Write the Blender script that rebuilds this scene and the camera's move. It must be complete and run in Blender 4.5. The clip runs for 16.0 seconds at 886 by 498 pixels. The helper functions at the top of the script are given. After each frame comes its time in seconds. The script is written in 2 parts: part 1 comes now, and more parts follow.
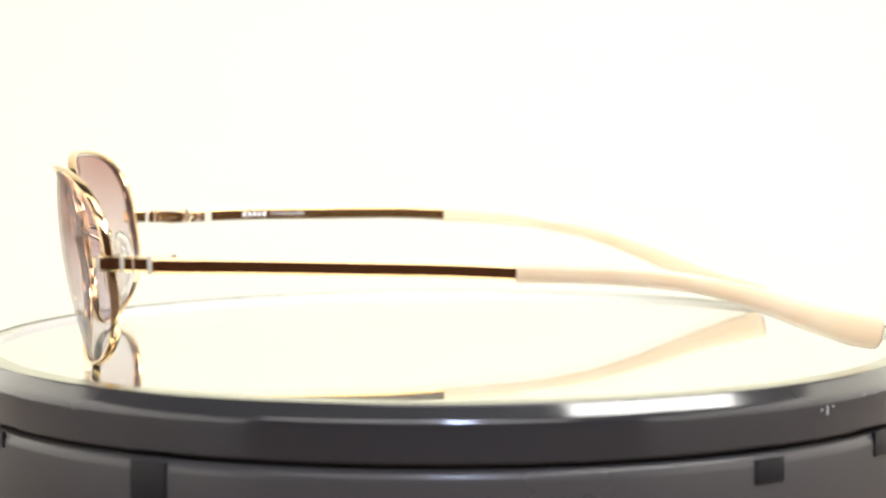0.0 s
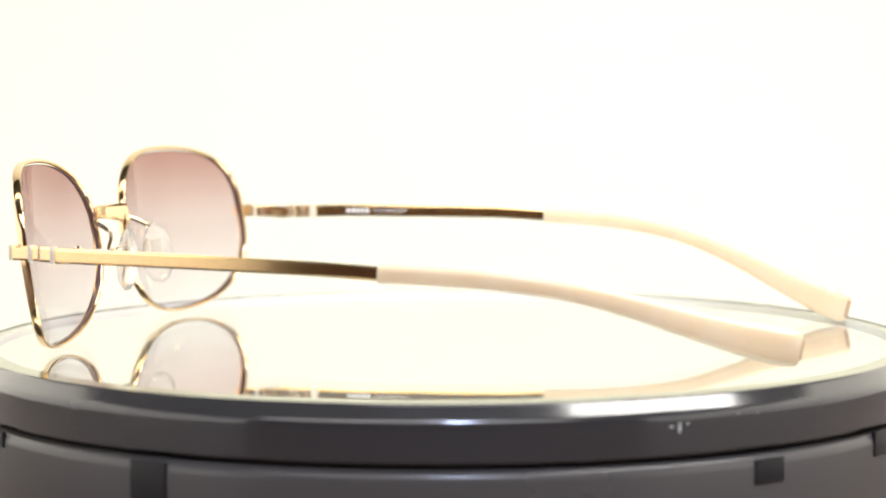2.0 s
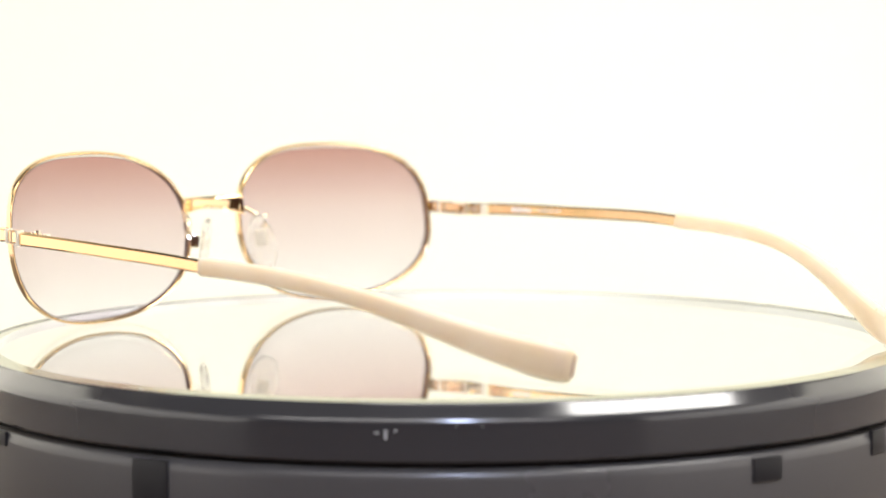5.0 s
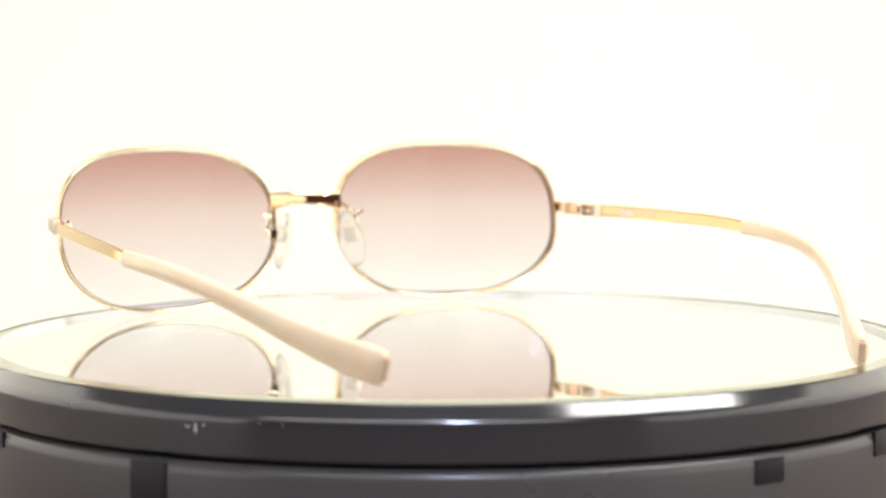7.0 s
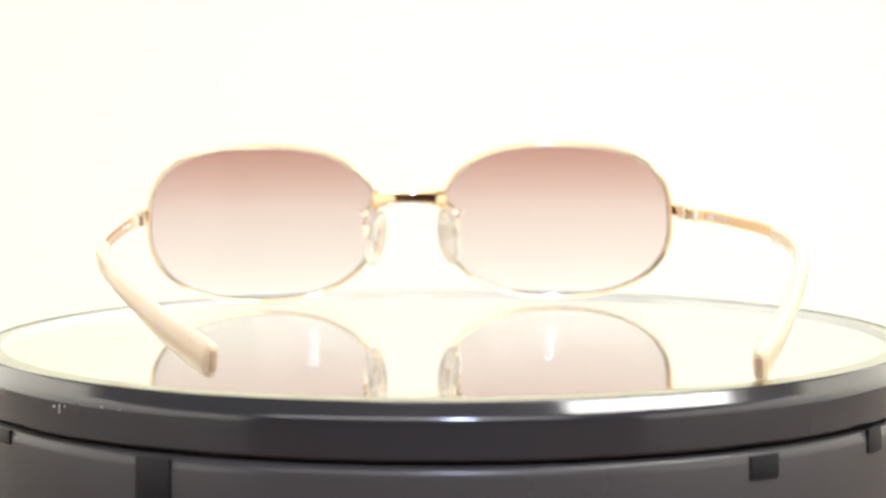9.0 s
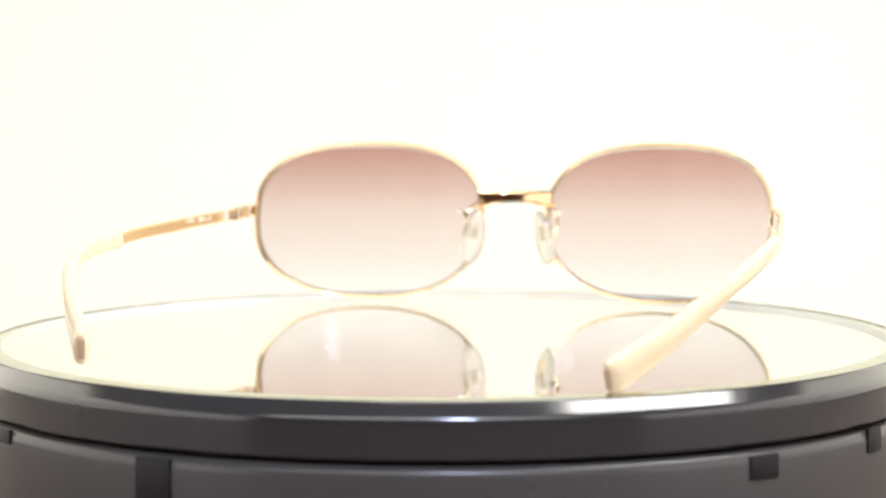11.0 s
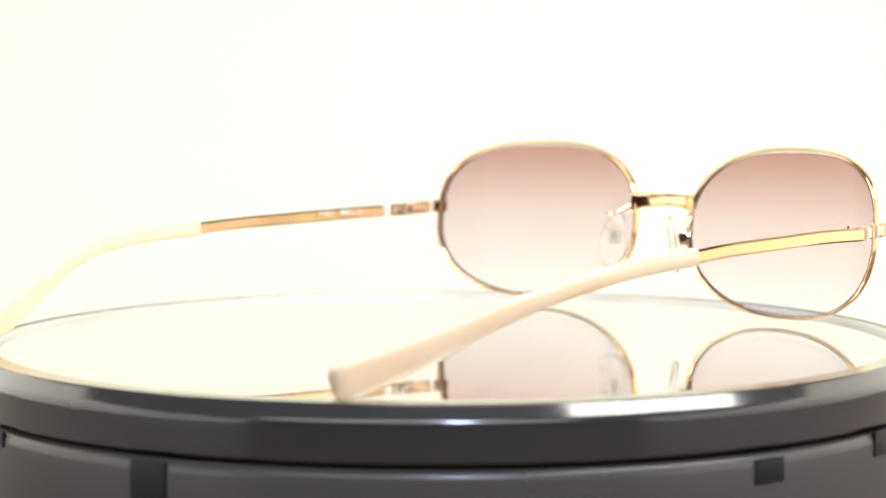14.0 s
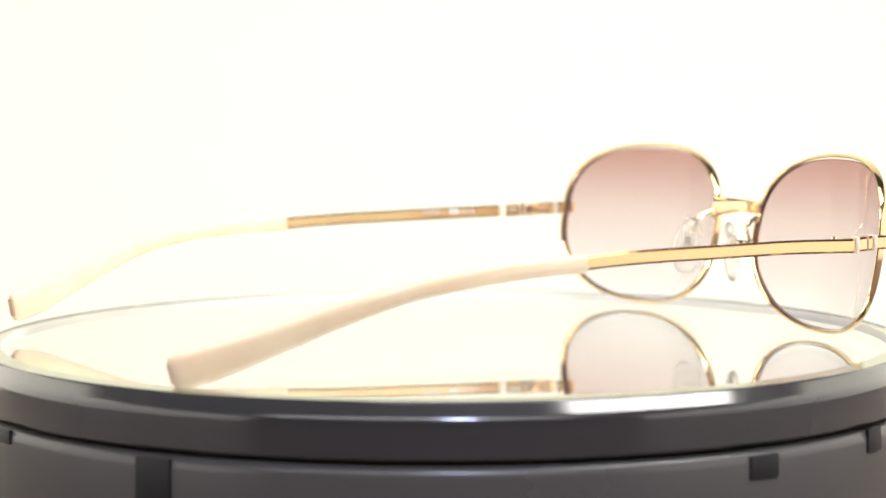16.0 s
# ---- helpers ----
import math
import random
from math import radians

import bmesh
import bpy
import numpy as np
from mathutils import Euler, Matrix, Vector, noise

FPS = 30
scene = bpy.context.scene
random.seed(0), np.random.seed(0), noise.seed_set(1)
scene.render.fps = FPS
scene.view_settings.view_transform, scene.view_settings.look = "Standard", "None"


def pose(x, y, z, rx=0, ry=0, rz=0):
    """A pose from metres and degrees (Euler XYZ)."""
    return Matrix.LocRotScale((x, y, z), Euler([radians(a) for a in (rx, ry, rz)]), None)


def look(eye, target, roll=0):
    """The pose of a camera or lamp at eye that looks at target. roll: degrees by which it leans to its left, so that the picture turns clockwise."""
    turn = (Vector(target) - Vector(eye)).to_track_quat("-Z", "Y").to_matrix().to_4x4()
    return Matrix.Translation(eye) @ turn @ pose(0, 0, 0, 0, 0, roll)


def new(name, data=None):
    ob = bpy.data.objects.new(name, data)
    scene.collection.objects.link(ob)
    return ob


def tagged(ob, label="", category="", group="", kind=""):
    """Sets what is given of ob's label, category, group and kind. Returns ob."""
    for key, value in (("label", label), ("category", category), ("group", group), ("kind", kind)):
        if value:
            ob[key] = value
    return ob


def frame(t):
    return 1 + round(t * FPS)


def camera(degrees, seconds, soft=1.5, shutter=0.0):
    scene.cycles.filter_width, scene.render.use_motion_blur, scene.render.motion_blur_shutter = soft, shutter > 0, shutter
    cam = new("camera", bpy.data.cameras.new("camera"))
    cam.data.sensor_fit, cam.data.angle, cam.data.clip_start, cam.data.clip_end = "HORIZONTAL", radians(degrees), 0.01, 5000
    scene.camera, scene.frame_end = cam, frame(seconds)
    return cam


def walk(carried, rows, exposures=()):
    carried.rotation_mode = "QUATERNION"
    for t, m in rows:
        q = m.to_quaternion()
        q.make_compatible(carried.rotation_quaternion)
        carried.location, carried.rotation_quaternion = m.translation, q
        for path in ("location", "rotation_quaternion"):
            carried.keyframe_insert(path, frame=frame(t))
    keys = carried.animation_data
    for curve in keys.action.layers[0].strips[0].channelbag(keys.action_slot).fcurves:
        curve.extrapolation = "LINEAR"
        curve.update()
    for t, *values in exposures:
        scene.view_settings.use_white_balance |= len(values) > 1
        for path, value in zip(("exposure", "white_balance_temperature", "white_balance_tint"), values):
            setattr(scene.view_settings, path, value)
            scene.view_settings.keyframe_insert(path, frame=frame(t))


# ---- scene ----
cam = camera(21.30, 16.0, soft=1.6)
# the camera stands on a tripod; its focus hunts, which shifts the view by some millimetres
# (the blur itself is that of one fixed focus between the two)
EYE = Vector((0.0, -0.52794, 0.0623))
AXIS = Vector((-0.00095, 0.99673, -0.08081))


def stand(back):
    eye = EYE - AXIS * back
    return look(eye, eye + AXIS, -0.21)


FAR = 0.0074
walk(cam, [(0.0, stand(0)), (4.2, stand(0)), (6.0, stand(FAR)), (6.5, stand(FAR)), (7.0, stand(0)), (7.5, stand(0)),
           (8.0, stand(FAR)), (9.2, stand(FAR)), (11.5, stand(FAR)), (12.0, stand(0)), (14.0, stand(0)),
           (14.5, stand(FAR)), (16.0, stand(FAR))])
cam.data.dof.use_dof = True
cam.data.dof.focus_distance = 0.512
cam.data.dof.aperture_fstop = 15.5
SPIN, FACING = 9.9024, 9.6205   # degrees a second; the moment when the glasses face straight away

# ---- light ----
world = bpy.data.worlds.new("world")
scene.world = world
world.use_nodes = True
world.node_tree.nodes["Background"].inputs[0].default_value = (0.75, 0.8, 1.0, 1)
world.node_tree.nodes["Background"].inputs[1].default_value = 0.02


def area(name, eye, target, sx, sy, watts, colour, roll=0):
    data = bpy.data.lights.new(name, "AREA")
    data.shape, data.size, data.size_y = "RECTANGLE", sx, sy
    data.energy, data.color = watts, colour
    ob = new(name, data)
    ob.matrix_world = look(eye, target, roll)
    return ob


area("backdrop_lamp", (0.0, 0.0, 0.46), (0.0, 0.62, 0.25), 0.84, 0.30, 2.33, (1.0, 0.965, 0.74))
area("strip_lamp", (0.41, -0.216, 0.58), (0.0, 0.0, 0.0), 0.42, 0.15, 3.5, (1.0, 0.97, 0.93), -23.4)
for side in (-1, 1):
    area("side_softbox_lamp", (side * 0.447, -0.08, 0.108), (side * 0.2, -0.097, 0.108), 0.92, 0.30, 0.66, (1.0, 0.95, 0.86))
area("window_lamp", (-0.15, -1.25, 1.18), (0.0, 0.0, 0.0), 2.0, 0.45, 9.0, (1.0, 0.96, 0.94))
# added fill from above, no known fixture; lifts the light on the glasses
area("overhead_fill", (0.14, -0.33, 1.55), (0.14, -0.329, 0.0), 0.9, 0.74, 5.8, (1.0, 0.98, 0.95))
area("ring_lamp", (0.035, -0.62, 0.50), (0.0, 0.0, 0.0), 0.06, 0.14, 2.0, (0.58, 0.68, 1.0))
scene.view_settings.exposure = 0.0


# ---- materials ----
def principled(name, colour, rough, metal=0.0, **extra):
    m = bpy.data.materials.new(name)
    m.use_nodes = True
    b = m.node_tree.nodes["Principled BSDF"]
    b.inputs["Base Color"].default_value = (*colour, 1)
    b.inputs["Roughness"].default_value = rough
    b.inputs["Metallic"].default_value = metal
    for k, v in extra.items():
        b.inputs[k.replace("_", " ")].default_value = v
    return m


def noise_into(m, scale, low, high, socket="Roughness", detail=4.0):
    """A noise at the given scale spreads a socket between two values."""
    nt = m.node_tree
    b = nt.nodes["Principled BSDF"]
    tc, n, r = nt.nodes.new("ShaderNodeTexCoord"), nt.nodes.new("ShaderNodeTexNoise"), nt.nodes.new("ShaderNodeMapRange")
    n.inputs["Scale"].default_value, n.inputs["Detail"].default_value = scale, detail
    r.inputs["From Min"].default_value, r.inputs["From Max"].default_value = 0.3, 0.7
    r.inputs["To Min"].default_value, r.inputs["To Max"].default_value = low, high
    nt.links.new(tc.outputs["Object"], n.inputs["Vector"])
    nt.links.new(n.outputs["Fac"], r.inputs["Value"])
    nt.links.new(r.outputs["Result"], b.inputs[socket])
    return n


def colour_noise(m, scale, a, b_, detail=5.0):
    nt = m.node_tree
    b = nt.nodes["Principled BSDF"]
    tc, n, r = nt.nodes.new("ShaderNodeTexCoord"), nt.nodes.new("ShaderNodeTexNoise"), nt.nodes.new("ShaderNodeValToRGB")
    n.inputs["Scale"].default_value, n.inputs["Detail"].default_value = scale, detail
    r.color_ramp.elements[0].position, r.color_ramp.elements[1].position = 0.35, 0.65
    r.color_ramp.elements[0].color, r.color_ramp.elements[1].color = (*a, 1), (*b_, 1)
    nt.links.new(tc.outputs["Object"], n.inputs["Vector"])
    nt.links.new(n.outputs["Fac"], r.inputs["Fac"])
    nt.links.new(r.outputs["Color"], b.inputs["Base Color"])


def bump(m, scale, strength, distance):
    nt = m.node_tree
    b = nt.nodes["Principled BSDF"]
    tc, n, bp = nt.nodes.new("ShaderNodeTexCoord"), nt.nodes.new("ShaderNodeTexNoise"), nt.nodes.new("ShaderNodeBump")
    n.inputs["Scale"].default_value = scale
    bp.inputs["Strength"].default_value, bp.inputs["Distance"].default_value = strength, distance
    nt.links.new(tc.outputs["Object"], n.inputs["Vector"])
    nt.links.new(n.outputs["Fac"], bp.inputs["Height"])
    nt.links.new(bp.outputs["Normal"], b.inputs["Normal"])


GOLD = principled("gold_plate", (0.97, 0.72, 0.42), 0.10, 1.0)
noise_into(GOLD, 900.0, 0.08, 0.15)
SATIN = principled("satin_gold", (0.98, 0.70, 0.37), 0.12, 1.0)
noise_into(SATIN, 1400.0, 0.09, 0.15)
STEEL = principled("pale_gold_wire", (0.93, 0.84, 0.66), 0.12, 1.0)
CREAM = principled("cream_acetate", (0.86, 0.70, 0.52), 0.16, Subsurface_Weight=0.35, Subsurface_Scale=0.7, Coat_Weight=0.3, Coat_Roughness=0.08)
CREAM.node_tree.nodes["Principled BSDF"].inputs["Subsurface Radius"].default_value = (0.0022, 0.0021, 0.0014)
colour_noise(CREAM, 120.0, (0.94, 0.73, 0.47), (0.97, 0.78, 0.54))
# lighter copy of the cream: puts the sleeves' bright edges into the colour
LIT_CREAM = principled("lit_acetate_edge", (0.97, 0.82, 0.61), 0.14, Subsurface_Weight=0.35, Subsurface_Scale=0.7, Coat_Weight=0.3, Coat_Roughness=0.08)
LIT_CREAM.node_tree.nodes["Principled BSDF"].inputs["Subsurface Radius"].default_value = (0.0022, 0.0021, 0.0014)
FROST = principled("frosted_glass_edge", (0.86, 0.87, 0.80), 0.5)
SILICONE = principled("clear_silicone", (1.0, 0.97, 0.90), 0.05, Transmission_Weight=0.78, IOR=1.32)
LENS_EDGE = principled("lens_edge", (0.17, 0.105, 0.09), 0.3)
BLACK = principled("black_gloss_plastic", (0.042, 0.041, 0.043), 0.14, Coat_Weight=0.9, Coat_Roughness=0.12)
noise_into(BLACK, 90.0, 0.09, 0.18)
bump(BLACK, 700.0, 0.03, 0.0002)
BASE = principled("black_base_plastic", (0.091, 0.086, 0.084), 0.2)
noise_into(BASE, 25.0, 0.20, 0.28)
# for the softbox shells and feet, and the reflections drawn on the base
DARK = principled("near_black", (0.008, 0.008, 0.011), 0.4)
MIRROR = principled("mirror_silver", (0.985, 0.985, 0.985), 0.0, 1.0)
BEVEL = principled("ground_mirror_edge", (0.60, 0.61, 0.52), 0.14, 1.0)
noise_into(BEVEL, 220.0, 0.12, 0.26)
PALE = principled("satin_pale_metal", (0.90, 0.82, 0.66), 0.38, 0.15)
TAN = principled("tan_acetate", (0.62, 0.43, 0.28), 0.25)
CHIP = principled("chipped_paint", (0.75, 0.75, 0.73), 0.5)
PRINT = principled("white_print", (0.9, 0.88, 0.84), 0.5)
PAPER = principled("backdrop_paper", (0.86, 0.85, 0.757), 0.9)
bump(PAPER, 400.0, 0.05, 0.0002)
CARD = principled("white_foam_board", (0.93, 0.91, 0.86), 0.8)
TABLE = principled("stained_wood", (0.10, 0.065, 0.055), 0.45)
colour_noise(TABLE, 30.0, (0.085, 0.055, 0.045), (0.125, 0.080, 0.066))
# wall and ceiling tones are set by what the gold and black should reflect
PLASTER = principled("pale_plaster", (0.50, 0.44, 0.37), 0.8)
colour_noise(PLASTER, 3.0, (0.47, 0.41, 0.34), (0.53, 0.47, 0.40))
WALL = principled("wall_paint", (0.2, 0.075, 0.04), 0.8)
colour_noise(WALL, 3.0, (0.18, 0.066, 0.036), (0.23, 0.085, 0.046))
CEILING = principled("ceiling_paint", (0.24, 0.24, 0.27), 0.9)
FLOOR = principled("floor_boards", (0.16, 0.11, 0.08), 0.6)


def glass_sheet(name, face_on, edge_on=1.0):
    m = bpy.data.materials.new(name)
    m.use_nodes = True
    nt = m.node_tree
    nt.nodes.clear()
    out, mix = nt.nodes.new("ShaderNodeOutputMaterial"), nt.nodes.new("ShaderNodeMixShader")
    tr, gl, lw = nt.nodes.new("ShaderNodeBsdfTransparent"), nt.nodes.new("ShaderNodeBsdfGlossy"), nt.nodes.new("ShaderNodeLayerWeight")
    pw, ma = nt.nodes.new("ShaderNodeMath"), nt.nodes.new("ShaderNodeMath")
    gl.inputs["Roughness"].default_value = 0.01
    pw.operation, ma.operation = "POWER", "MULTIPLY_ADD"
    lw.inputs["Blend"].default_value, pw.inputs[1].default_value = 0.5, 5.0
    ma.inputs[1].default_value, ma.inputs[2].default_value = edge_on - face_on, face_on
    nt.links.new(lw.outputs["Facing"], pw.inputs[0])
    nt.links.new(pw.outputs[0], ma.inputs[0])
    nt.links.new(ma.outputs[0], mix.inputs[0])
    nt.links.new(tr.outputs[0], mix.inputs[1])
    nt.links.new(gl.outputs[0], mix.inputs[2])
    nt.links.new(mix.outputs[0], out.inputs[0])
    return m, tr


# brown tint that fades downwards, as dyed sunglass lenses have it
LENS, tint = glass_sheet("gradient_lens", 0.010, 0.6)
nt = LENS.node_tree
tc, sep, ramp = nt.nodes.new("ShaderNodeTexCoord"), nt.nodes.new("ShaderNodeSeparateXYZ"), nt.nodes.new("ShaderNodeMapRange")
cr = nt.nodes.new("ShaderNodeValToRGB")
ramp.inputs["From Min"].default_value, ramp.inputs["From Max"].default_value = 0.0, 0.041
cr.color_ramp.elements[0].position, cr.color_ramp.elements[0].color = 0.02, (0.948, 0.946, 0.985, 1)
cr.color_ramp.elements[1].position, cr.color_ramp.elements[1].color = 1.0, (0.690, 0.506, 0.490, 1)
mid = cr.color_ramp.elements.new(0.55)
mid.color = (0.856, 0.785, 0.800, 1)
nt.links.new(tc.outputs["Object"], sep.inputs[0])
nt.links.new(sep.outputs["Z"], ramp.inputs["Value"])
nt.links.new(ramp.outputs["Result"], cr.inputs["Fac"])
nt.links.new(cr.outputs["Color"], tint.inputs["Color"])
GLASS, clear = glass_sheet("clear_glass", 0.03, 0.25)
BACKED, backed = glass_sheet("silvered_glass", 0.0, 0.0)
clear.inputs["Color"].default_value = (0.995, 0.996, 0.995, 1)


# ---- mesh helpers ----
def link(name, bm, mats, smooth=True):
    bmesh.ops.recalc_face_normals(bm, faces=bm.faces)
    me = bpy.data.meshes.new(name)
    bm.to_mesh(me)
    bm.free()
    for m in (mats if isinstance(mats, (list, tuple)) else [mats]):
        me.materials.append(m)
    if smooth:
        me.polygons.foreach_set("use_smooth", [True] * len(me.polygons))
        me.set_sharp_from_angle(angle=radians(32))
    return new(name, me)


def part(name, bm, mats, parent, label="", smooth=True):
    ob = link(name, bm, mats, smooth)
    ob.parent = parent
    return tagged(ob, label)


def loft(rings, loop=False, caps=True, bm=None):
    """Skin over rings of equally many points; loop joins the last ring to the first."""
    bm = bm or bmesh.new()
    vs = [[bm.verts.new(p) for p in ring] for ring in rings]
    n, k = len(vs), len(vs[0])
    for i in range(n if loop else n - 1):
        a, b = vs[i], vs[(i + 1) % n]
        for j in range(k):
            bm.faces.new((a[j], a[(j + 1) % k], b[(j + 1) % k], b[j]))
    if caps and not loop:
        bm.faces.new(vs[0]), bm.faces.new(vs[-1])
    return bm


def box(sx, sy, sz, m, bevel=0.0, bm=None):
    bm = bm or bmesh.new()
    made = bmesh.ops.create_cube(bm, size=1.0, matrix=m @ Matrix.Diagonal((sx, sy, sz, 1)))["verts"]
    if bevel:
        edges = list({e for v in made for e in v.link_edges})
        bmesh.ops.bevel(bm, geom=edges, offset=bevel, segments=2, profile=0.7, affect="EDGES")
    return bm


def spline(points, n):
    """n points along a smooth line through the given ones."""
    ps = [Vector(p) for p in points]
    ps = [2 * ps[0] - ps[1]] + ps + [2 * ps[-1] - ps[-2]]
    out = []
    for i in range(n):
        s = i / (n - 1) * (len(ps) - 3)
        k = min(int(s), len(ps) - 4)
        t = s - k
        a, b, c, d = ps[k:k + 4]
        out.append(0.5 * (2 * b + (c - a) * t + (2 * a - 5 * b + 4 * c - d) * t * t + (3 * b - a - 3 * c + d) * t ** 3))
    return out


def rounded(w, h, power, n):
    """A rounded rectangle (power 2 is an ellipse) of half sizes w, h."""
    out = []
    for i in range(n):
        a = 2 * math.pi * (i + 0.5) / n
        c, s = math.cos(a), math.sin(a)
        out.append((w * math.copysign(abs(c) ** (2 / power), c), h * math.copysign(abs(s) ** (2 / power), s)))
    return out


def chamfered(w, h, c):
    """A rectangle of half sizes w, h with its corners cut."""
    return [(w, h - c), (w - c, h), (c - w, h), (-w, h - c), (-w, c - h), (c - w, -h), (w - c, -h), (w, c - h)]


def sweep(path, size, power=2.0, n=16, up=Vector((0, 0, 1)), cut=0.0):
    """A bar along a path; size(s) gives half thickness and half height at s from 0 to 1."""
    rings = []
    for i, p in enumerate(path):
        q, r = path[max(i - 1, 0)], path[min(i + 1, len(path) - 1)]
        way = (r - q).normalized()
        side = way.cross(up).normalized()
        top = side.cross(way)
        w, h = size(i / (len(path) - 1))
        rings.append([p + side * a + top * b for a, b in (chamfered(w, h, cut) if cut else rounded(w, h, power, n))])
    return loft(rings)


def writing(body, size, m, parent, name, mat):
    """Letters of the built-in font, as a mesh that lies in its own x-y plane."""
    cu = bpy.data.curves.new(name, "FONT")
    cu.body, cu.size, cu.extrude = body, size, 0.00002
    tmp = new(name, cu)
    me = bpy.data.meshes.new_from_object(tmp.evaluated_get(bpy.context.evaluated_depsgraph_get()))
    bpy.data.objects.remove(tmp)
    me.materials.clear()
    me.materials.append(mat)
    ob = new(name, me)
    ob.parent, ob.matrix_local = parent, m
    return ob


# ---- the room ----
TABLE_TOP = -0.046


def room():
    # unseen shell, added to close the room and feed the reflections
    x, y0, y1, z0, z1 = 1.7, -1.9, 1.5, -0.80, 1.65
    for name, size, at, mat in (("wall_north", (2 * x + 0.2, 0.1, z1 - z0), (0, y1 + 0.05, (z0 + z1) / 2), WALL),
                                ("wall_south", (2 * x + 0.2, 0.1, z1 - z0), (0, y0 - 0.05, (z0 + z1) / 2), WALL),
                                ("wall_east", (0.1, y1 - y0, z1 - z0), (x + 0.05, (y0 + y1) / 2, (z0 + z1) / 2), PLASTER),
                                ("wall_west", (0.1, y1 - y0, z1 - z0), (-x - 0.05, (y0 + y1) / 2, (z0 + z1) / 2), PLASTER),
                                ("ceiling", (2 * x + 0.2, y1 - y0 + 0.2, 0.1), (0, (y0 + y1) / 2, z1 + 0.05), CEILING),
                                ("floor", (2 * x + 0.2, y1 - y0 + 0.2, 0.1), (0, (y0 + y1) / 2, z0 - 0.05), FLOOR)):
        ob = link(name, box(*size, pose(*at)), mat, False)
        tagged(ob, "plain painted %s of the dim room" % name.split("_")[0], name.split("_")[0], kind="structure")
    table = tagged(new("table"), "dark brown wooden table under the turntable", "table")
    part("tabletop", box(1.6, 1.5, 0.03, pose(0, 0.12, TABLE_TOP - 0.015), 0.004), TABLE, table)
    for sx in (-0.74, 0.74):
        for sy in (-0.57, 0.81):
            part("leg", box(0.05, 0.05, TABLE_TOP - 0.03 - z0, pose(sx, sy, (TABLE_TOP - 0.03 + z0) / 2), 0.004), TABLE, table)
    for side in (-1, 1):
        softbox = tagged(new("softbox"), "white fabric softbox standing on edge beside the turntable", "softbox", "softboxes")
        softbox.matrix_world = pose(side * 0.46, -0.08, TABLE_TOP, 0, 0, side * 4)
        part("diffuser", box(0.004, 0.92, 0.31, pose(0, 0, 0.165), 0.001), CARD, softbox, "white fabric diffuser")
        shell = box(0.05, 0.94, 0.33, pose(side * 0.0275, 0, 0.1655), 0.012)
        part("shell", shell, DARK, softbox, "black fabric shell")
        for dy in (-0.3, 0.3):
            part("foot", box(0.09, 0.012, 0.03, pose(side * 0.06, dy, 0.0152), 0.002), DARK, softbox, "black plastic foot")
    # seamless paper: flat on the table, then a wide curve up
    line = [(0.16 + 0.03 * i, TABLE_TOP + 0.0012) for i in range(8)]
    line += [(0.37 + 0.25 * math.sin(a), TABLE_TOP + 0.0012 + 0.25 * (1 - math.cos(a))) for a in (math.pi / 2 * i / 20 for i in range(1, 21))]
    line += [(0.62, TABLE_TOP + 0.25 + 0.05 * i) for i in range(1, 14)]
    rings = []
    for y, z in line:
        rings.append([(-0.78, y, z), (0.78, y, z), (0.78, y + 0.0006, z - 0.0006), (-0.78, y + 0.0006, z - 0.0006)])
    tagged(link("backdrop", loft(rings), PAPER), "seamless cream white paper sweep behind the turntable", "backdrop", kind="structure")


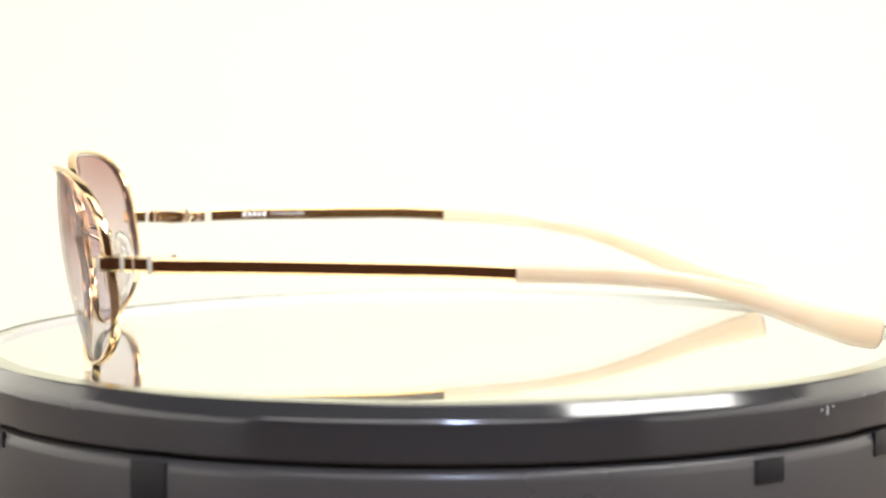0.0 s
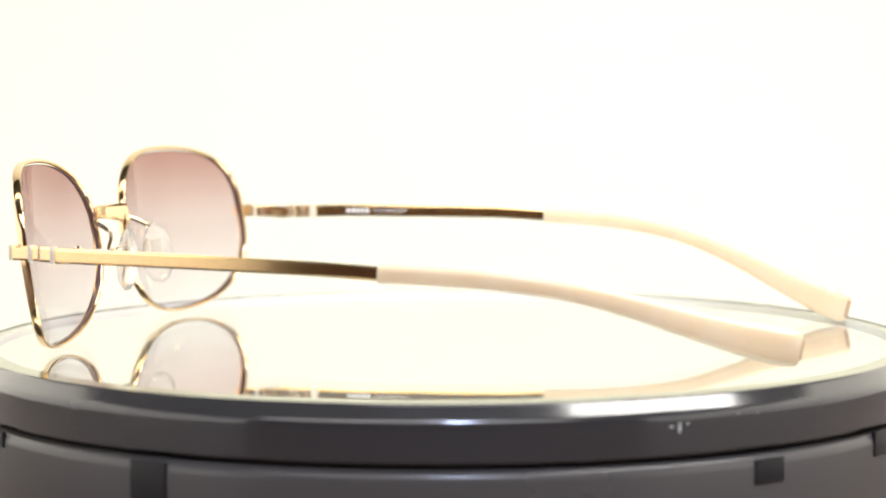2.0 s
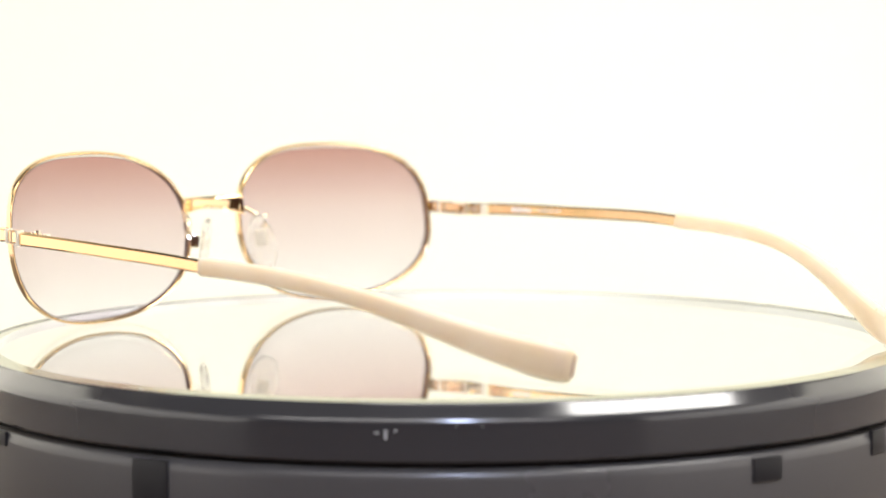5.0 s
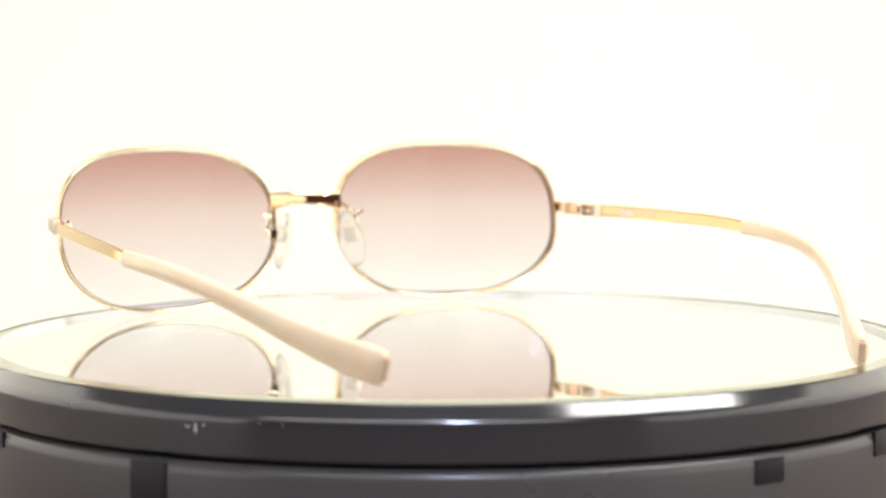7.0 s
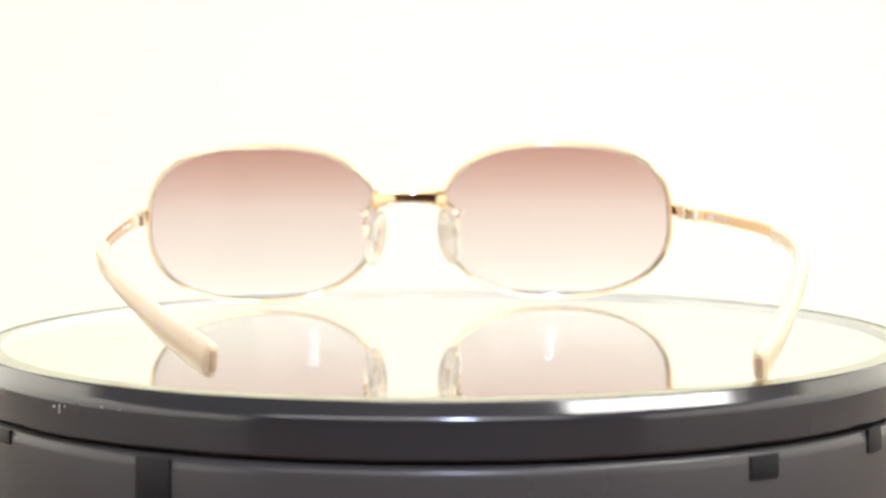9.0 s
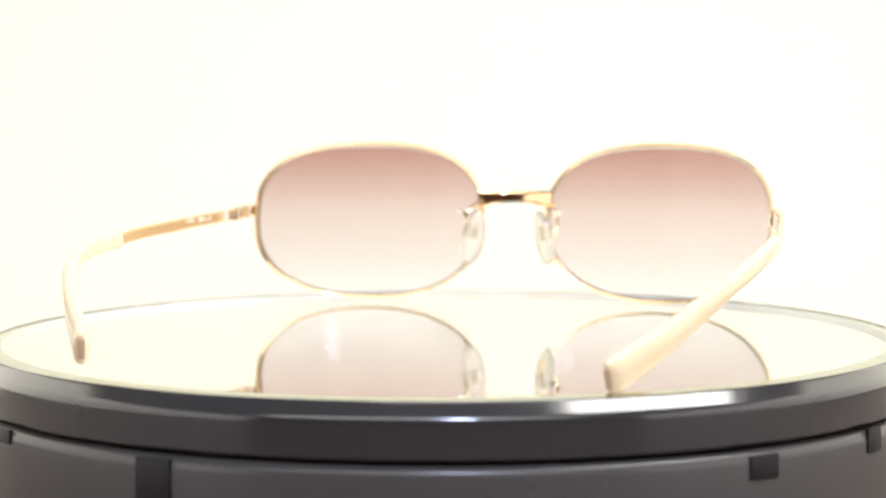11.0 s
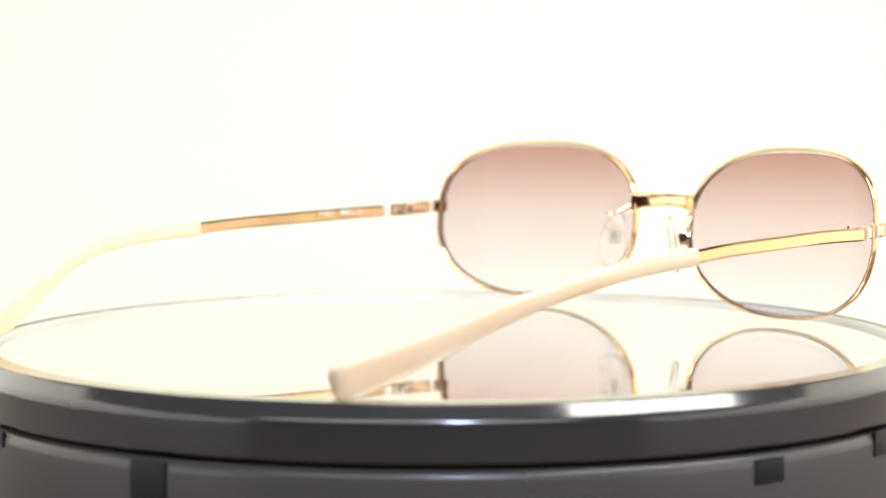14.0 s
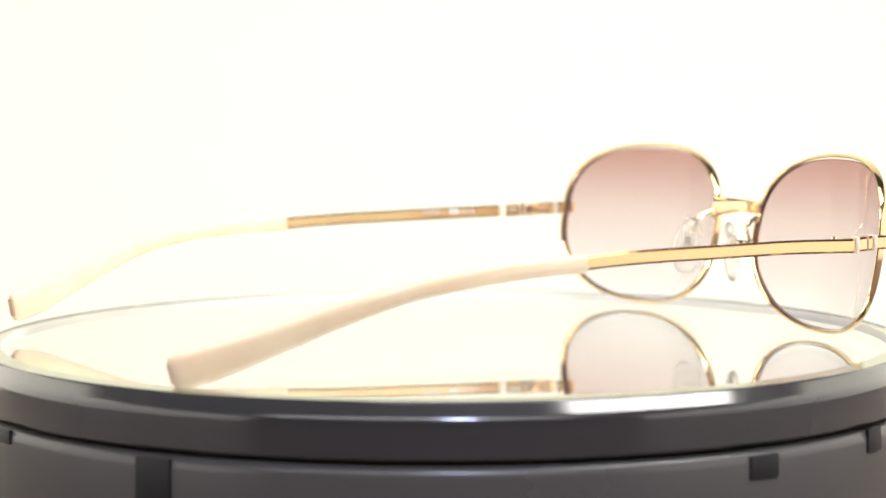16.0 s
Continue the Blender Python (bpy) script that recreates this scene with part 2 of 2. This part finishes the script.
# ---- the turntable ----
def turntable():
    thing = tagged(new("turntable"), "black glossy display turntable with a round mirror top", "turntable")
    thing.location = (0, 0, TABLE_TOP)
    up = -TABLE_TOP
    body = [(0.0, up - 0.0119), (0.1035, up - 0.0119), (0.1046, up - 0.0120), (0.1055, up - 0.0124), (0.1061, up - 0.0130), (0.1065, up - 0.0138), (0.1066, up - 0.0148),
            (0.1066, up - 0.024), (0.1060, up - 0.030), (0.1060, 0.004), (0.1050, 0.0), (0.0, 0.0)]
    bm = bmesh.new()
    rings = [[(max(r, 1e-5) * math.cos(2 * math.pi * i / 180), max(r, 1e-5) * math.sin(2 * math.pi * i / 180), z) for i in range(180)] for r, z in body]
    part("base", loft(rings, bm=bm), BASE, thing, "black plastic base under the platter")
    # thin near-black boxes stand in for dark reflections in the glossy base
    for az, z, w, h in ((-31.6, -0.0170, 0.0084, 0.0086), (35.0, -0.0156, 0.0072, 0.0046), (54.5, -0.0145, 0.0060, 0.0050), (-58.0, -0.0140, 0.0060, 0.0030)):
        part("reflected_patch", box(0.0009, w, h, pose(0, 0, 0, 0, 0, az - 90) @ pose(0.10655, 0, up + z), 0.0003), DARK, thing, "dark reflection drawn as a patch on the base")
    bezel = [(0.0, -0.0030), (0.1039, -0.0030), (0.1037, -0.0006), (0.1040, -0.00024), (0.1043, -0.00026), (0.1046, -0.00050), (0.10468, -0.00061), (0.10612, -0.00259), (0.1062, -0.0027), (0.10655, -0.00325), (0.1067, -0.0036), (0.10677, -0.0040), (0.1068, -0.0046),
             (0.1068, -0.0106), (0.1064, -0.0111), (0.09, -0.0111), (0.0, -0.0111)]
    rings = [[(max(r, 1e-5) * math.cos(2 * math.pi * i / 240), max(r, 1e-5) * math.sin(2 * math.pi * i / 240), z) for i in range(240)] for r, z in bezel]
    platter = part("platter", loft(rings), BLACK, thing, "black glossy rotating platter with a bevelled rim")
    platter.location = (0, 0, up)
    spindle = [(1e-5, up - 0.0125), (0.03, up - 0.0125), (0.03, up - 0.0105), (1e-5, up - 0.0105)]
    part("spindle", loft([[(r * math.cos(2 * math.pi * i / 48), r * math.sin(2 * math.pi * i / 48), z) for i in range(48)] for r, z in spindle]), BASE, thing)

    def disc(profile, n=240, hollow=False):
        return loft(loop=hollow, rings=[[(r * math.cos(2 * math.pi * i / n), r * math.sin(2 * math.pi * i / n), z) for i in range(n)] for r, z in profile])
    part("mirror", disc([(1e-5, -0.0011), (0.1000, -0.0011), (0.1000, -0.0025), (1e-5, -0.0025)]), MIRROR, platter, "round silvered mirror sheet")
    plate = disc([(1e-5, 0.0), (0.1000, 0.0), (0.1000, -0.0009), (1e-5, -0.0009)])
    for f in plate.faces:
        f.material_index = int(f.calc_center_median().z < -0.0001)
    part("glass_plate", plate, [GLASS, BACKED], platter, "clear glass over the mirror").visible_shadow = False
    edge = disc([(0.10005, -0.0001), (0.1036, -0.00045), (0.1036, -0.0028), (0.10005, -0.0028)], hollow=True)
    for f in edge.faces:
        f.material_index = int(f.calc_center_median().xy.length < 0.1004)
    part("glass_edge", edge, [BEVEL, FROST], platter, "greenish ground edge of the mirror glass")
    a0 = math.degrees(math.atan2(-66.2, -83.7))
    for da, dz, w, h in ((0.0, -0.0058, 0.00034, 0.0018), (-1.0, -0.0055, 0.0004, 0.0004), (-0.7, -0.0055, 0.0002, 0.0003), (0.95, -0.0051, 0.0003, 0.0004)):
        a = a0 + da
        part("scratch", box(0.00016, w, h, pose(0, 0, 0, 0, 0, a) @ pose(0.1068, 0, dz), 0.00006), CHIP, platter, "small pale chip in the black rim")
    for da, dz, w in ((7.0, -0.0041, 0.0004), (9.5, -0.0044, 0.0003)):
        part("fleck", box(0.0001, w, 0.00012, pose(0, 0, 0, 0, 0, a0 + da) @ pose(0.10677, 0, dz)), CHIP, platter, "tiny pale fleck on the rim")
    for x, y in SPECKS:
        part("speck", box(0.0005, 0.0003, 0.0001, pose(x, y, -0.0002, 0, 0, math.degrees(math.atan2(y, x)))), CHIP, platter, "pale speck on the glass edge")
    return platter


SPECKS = ((-0.1009, -0.0172), (-0.0826, -0.0594))


# ---- the sunglasses ----
HALF_W, HALF_H, MID_X, MID_Z, MID_Y = 0.0295, 0.0200, 0.0380, 0.0203, 0.0821
SKEW = 0.008   # the front stands a little askew to the temples


def outline(a, grow=0.0):
    """The lens outline at the angle a: squarer above than below."""
    c, s = math.cos(a), math.sin(a)
    p, high = (2.85 if c > 0 else 2.45, 0.0194) if s > 0 else (2.36 if c > 0 else 2.25, HALF_H)
    r = (abs(c / HALF_W) ** p + abs(s / high) ** p) ** (-1 / p) + grow
    return r * c, r * s


def bowed(side, u, v, out=0.0):
    """A point on the bowed and tilted lens; u to the temple, v up, out forwards."""
    y = MID_Y - 7.3 * u * u - 5.0 * v * v - 0.148 * u + 0.15 * v + out + SKEW * side * (MID_X + u)
    return Vector((side * (MID_X + u), y, MID_Z + v))


def glasses():
    thing = tagged(new("sunglasses"), "gold wire sunglasses with brown gradient lenses on the mirror", "sunglasses")
    for side in (-1, 1):
        # rim: a flat wire bent round the lens
        steps, rings = 160, []
        for i in range(steps):
            a = 2 * math.pi * i / steps
            ring = []
            high = max(0.0, math.sin(a)) ** 1.5
            for g, o in rounded(0.00038 + 0.00010 * high, 0.00098, 2.6, 20):
                u, v = outline(a, g + 0.00010 + 0.00024 * high)
                ring.append(bowed(side, u, v, o - 0.0001))
            rings.append(ring)
        part("rim", loft(rings, loop=True), GOLD, thing)
        # lens with a front, a back and a dark edge
        bm = bmesh.new()
        layers = []
        for o in (-0.0001, -0.0008):
            rows = []
            for k in (1, 2, 3, 4, 5, 6, 7, 8, 9, 10, 11.92, 12):
                row = []
                for i in range(96):
                    u, v = outline(2 * math.pi * i / 96, -0.00045)
                    row.append(bm.verts.new(bowed(side, u * k / 12, v * k / 12, o)))
                rows.append(row)
            mid_v = bm.verts.new(bowed(side, 0, 0, o))
            for i in range(96):
                bm.faces.new((mid_v, rows[0][i], rows[0][(i + 1) % 96]))
                for k in range(11):
                    f = bm.faces.new((rows[k][i], rows[k][(i + 1) % 96], rows[k + 1][(i + 1) % 96], rows[k + 1][i]))
                    f.material_index = int(k == 10)
            layers.append(rows[-1])
        for i in range(96):
            f = bm.faces.new((layers[0][i], layers[0][(i + 1) % 96], layers[1][(i + 1) % 96], layers[1][i]))
            f.material_index = 1
        part("lens", bm, [LENS, LENS_EDGE], thing, "brown gradient lens, dark above and clear below").visible_shadow = True
        # end piece and hinge
        front = 0.0735
        ends = spline([(side * 0.0676, front - 0.0012, 0.0229), (side * 0.0685, front, 0.0229), (side * 0.0689, front - 0.0016, 0.0228), (side * 0.0693, front - 0.0044, 0.0228), (side * 0.0703, 0.0630, 0.0226)], 18)
        part("end_piece", sweep(ends, lambda s: (0.0006, 0.0015), cut=0.00042), GOLD, thing, "gold end piece with a stepped joint")
        part("joint_band", box(0.0018, 0.0008, 0.0034, pose(side * 0.0695, front - 0.0050, 0.0228, 0, 0, side * 7), 0.0002), PALE, thing, "pale gold joint band")
        part("joint_band", box(0.0018, 0.0006, 0.0033, pose(side * 0.0686, front - 0.0004, 0.0229, 0, 0, side * 8), 0.0002), PALE, thing, "pale gold joint band")
        hinge = part("hinge", box(0.0018, 0.0046, 0.0027, pose(side * 0.0692, 0.0630, 0.0226, 0, 0, side * 4), 0.0003), GOLD, thing, "small gold spring hinge")
        for k in range(3):
            # barrels stacked on the pin, the middle one set on the bar
            y = 0.0585 - 0.0006 * (k % 2)
            barrel = bmesh.new()
            bmesh.ops.create_cone(barrel, cap_ends=True, segments=18, radius1=0.00105, radius2=0.00105, depth=0.00086, matrix=pose(side * 0.0690, y, 0.0217 + 0.0009 * k))
            box(0.0010, 0.0030, 0.0007, pose(side * 0.0692, y + (0.0016 if k != 1 else -0.0016), 0.0217 + 0.0009 * k, 0, 0, side * 4), 0.0001, barrel)
            part("knuckle", barrel, STEEL, hinge)
        screw = bmesh.new()
        bmesh.ops.create_cone(screw, cap_ends=True, segments=14, radius1=0.0008, radius2=0.0007, depth=0.0004, matrix=pose(side * 0.0690, 0.0585, 0.02425))
        part("screw", screw, STEEL, hinge, "tiny screw head")
        part("hinge_gap", box(0.0008, 0.0016, 0.0020, pose(side * 0.0699, 0.0556, 0.0226, 0, 0, side * 4)), TAN, hinge, "dark gap behind the hinge")
        part("hinge_plate", box(0.0011, 0.0018, 0.0031, pose(side * 0.0703, 0.0532, 0.0225, 0, 0, side * 5), 0.0003), PALE, hinge, "pale gold end cap of the bar")
        part("joint_line", box(0.0022, 0.0004, 0.0031, pose(side * 0.0694, 0.0664, 0.0227, 0, 0, side * 4), 0.0001), TAN, hinge)
        # temple bar
        dz = 0.0 if side < 0 else 0.0014
        bar = spline([(side * 0.0703, 0.0630, 0.0224), (side * 0.0722, 0.0450, 0.0222 + dz * (0.5 if side > 0 else 0)), (side * 0.0741, 0.0250, 0.0218 + dz * 0.75),
                      (side * 0.0757, 0.0050, 0.0213 + dz), (side * 0.0762, -0.0100, 0.0205 + dz)], 40)
        temple = part("temple", sweep(bar, lambda s: (0.00058, 0.00150 - 0.00010 * s), cut=0.00042), SATIN, thing, "flat gold temple bar with bright edges")
        part("joint_band", box(0.0018, 0.0009, 0.0035, pose(side * 0.0704, 0.0632, 0.0226, 0, 0, side * 5), 0.0002), PALE, temple, "pale gold joint band")
        drop = 0.0 if side < 0 else 0.0030
        cover = []
        for x, y, z in ((76.1, -7.0, 20.7), (76.0, -18, 20.4), (75.0, -31, 19.5), (72.2, -44, 17.5), (67.6, -56, 14.2), (61.9, -68, 10.0), (56.5, -78, 6.9), (53.0, -85.4, 5.3)):
            f = (-7.0 - y) / 78.4
            cover.append((side * x / 1000, y / 1000, z / 1000 + dz * (1 - f) - drop * f * f))
        cover = spline(cover, 84)

        def sleeve_size(s):
            h = 0.00190 + 0.00175 * max(0.0, min(1.0, (s - 0.42) / 0.45)) ** 1.3
            w = 0.00150 + 0.00025 * s
            if s > 0.95:
                k = math.sqrt(max(0.0, 1 - ((s - 0.95) / 0.05) ** 2))
                h, w = h * (0.8 + 0.2 * k), w * (0.45 + 0.55 * k)
            return w, h
        skin = sweep(cover, sleeve_size, 2.6, 20)
        skin.normal_update()
        # faces turned up or down get the brightened cream as a painted highlight
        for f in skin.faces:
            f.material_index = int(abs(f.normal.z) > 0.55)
        part("sleeve", skin, [CREAM, LIT_CREAM], temple, "glossy cream acetate temple sleeve")
        end = cover[-1] - cover[-2]
        part("tip_end", box(0.0014, 0.0009, 0.0042, Matrix.Translation(cover[-1]) @ end.to_track_quat("Y", "Z").to_matrix().to_4x4(), 0.0004), TAN, temple, "tan end of the sleeve")
        # print on the inside of the bar
        lie = Matrix(((0, 0, -side, 0), (-side, 0, 0, 0), (0, 1, 0, 0), (0, 0, 0, 1)))

        def inside(y, z, wide=1.0):
            x = 0.0722 + (0.045 - y) * 0.095 - 0.00062
            return Matrix.Translation((side * x, y, z)) @ pose(0, 0, 0, 0, 0, side * 5.4) @ lie @ Matrix.Diagonal((wide, 1, 1, 1))
        if side > 0:
            for k in range(5):
                part("print_bar", box(0.0009, 0.0012, 0.00004, inside(0.0440 - 0.00125 * k, 0.0229)), PRINT, temple, "white printed bar")
            writing("TITANIUM", 0.0013, inside(0.0376, 0.0225, 1.45), temple, "print", PRINT)
        else:
            writing("R-004", 0.0015, inside(0.0312, 0.0221, 1.25), temple, "print", PRINT)
            for k in range(3):
                part("print_bar", box(0.0007, 0.0011, 0.00004, inside(0.0387 + 0.00095 * k, 0.0225)), PRINT, temple, "white printed bar")
            writing("16-135", 0.0014, inside(0.0412, 0.0220, 1.15), temple, "print", PRINT)
        # nose pad on its wire
        pad_at = Matrix.Translation((side * 0.0093, 0.0722, 0.0165)) @ pose(0, 0, 0, 8, 0, 0)
        face = Vector((-side * 0.80, -0.60, 0.0)).normalized()
        tall = Vector((-side * 0.20, 0.04, 0.98)).normalized()
        wide = tall.cross(face).normalized()
        face = wide.cross(tall)
        rings = []
        for d, k in ((-0.0011, 0.70), (-0.0009, 0.90), (-0.0002, 1.0), (0.0004, 1.0), (0.0009, 0.88), (0.0011, 0.66)):
            ring = []
            for i in range(32):
                a = 2 * math.pi * i / 32
                ring.append(pad_at.translation + wide * (0.0036 * k * math.cos(a) * (1 - 0.15 * math.sin(a))) + tall * (0.0072 * k * math.sin(a)) + face * d)
            rings.append(ring)
        pad = part("nose_pad", loft(rings), SILICONE, thing, "clear silicone nose pad")
        frame_m = Matrix((wide, tall, face)).transposed().to_4x4()
        core = Matrix.Translation(pad_at.translation - face * 0.0004 + tall * 0.0012) @ frame_m
        part("pad_core", box(0.0030, 0.0042, 0.0008, core, 0.0003), PALE, pad, "small metal plate inside the pad")
        if side < 0:
            writing("R", 0.0031, core @ Matrix.Translation((-0.0011, -0.0011, 0.00045)), pad, "print", LENS_EDGE)
        # a boxed mount behind the pad, and a wire that rises from it in a hook to the rim
        back = pad_at.translation - face * 0.0012 + tall * 0.0010
        mount = back - face * 0.0014
        part("pad_box", box(0.0024, 0.0030, 0.0022, Matrix.Translation(mount) @ frame_m, 0.0005), STEEL, pad, "pale gold box mount")
        rim_at = bowed(side, -HALF_W * 0.955, 0.0046, -0.0010)
        wire = spline([mount - face * 0.0004, mount - face * 0.0016 + Vector((0, 0.0006, 0.0012)), mount + Vector((side * 0.0008, 0.0012, 0.0036)),
                       mount + Vector((side * 0.0002, 0.0020, 0.0052)), (mount + Vector((0, 0.003, 0.006)) + rim_at) / 2, rim_at], 40)
        part("pad_arm", sweep(wire, lambda s: (0.00050, 0.00050), 2, 10, Vector((side, 0.3, 0.2))), STEEL, pad, "bent pale gold wire")
        prong = spline([mount + Vector((side * 0.0006, 0.0012, 0.0040)), mount + Vector((side * 0.0016, 0.0010, 0.0050)), mount + Vector((side * 0.0026, 0.0008, 0.0054))], 12)
        part("pad_prong", sweep(prong, lambda s: (0.00042 - 0.0001 * s, 0.00042 - 0.0001 * s), 2, 10, Vector((0, 1, 0))), STEEL, pad)
    # bridge: a flat bar, arched below and bowed forwards
    rings = []
    for i in range(25):
        s = i / 24 * 2 - 1
        x = s * 0.0096
        y = 0.0800 + 0.0030 * (1 - s * s) + SKEW * x
        top, low = 0.0280 + 0.0002 * (s * s), 0.0250 - 0.0018 * abs(s) ** 2.2
        t = 0.0006
        mid, half = (top + low) / 2, (top - low) / 2
        rings.append([(x, y + a + 0.15 * (mid + b - 0.026), mid + b) for a, b in rounded(t, half, 3.0, 16)])
    part("bridge", loft(rings), GOLD, thing, "flat gold bridge with an arched underside")
    return thing


room()
PLATTER = turntable()
SUNGLASSES = glasses()


def motions():
    times = [0.5 * i for i in range(33)]
    turns = [(t, SPIN * (FACING - t)) for t in times]
    walk(PLATTER, [(t, pose(0, 0, -TABLE_TOP, 0, 0, a)) for t, a in turns])
    walk(SUNGLASSES, [(t, pose(-0.0004, 0, 0.0002, 0, 0, a) @ pose(-0.0003, 0, 0)) for t, a in turns])


motions()
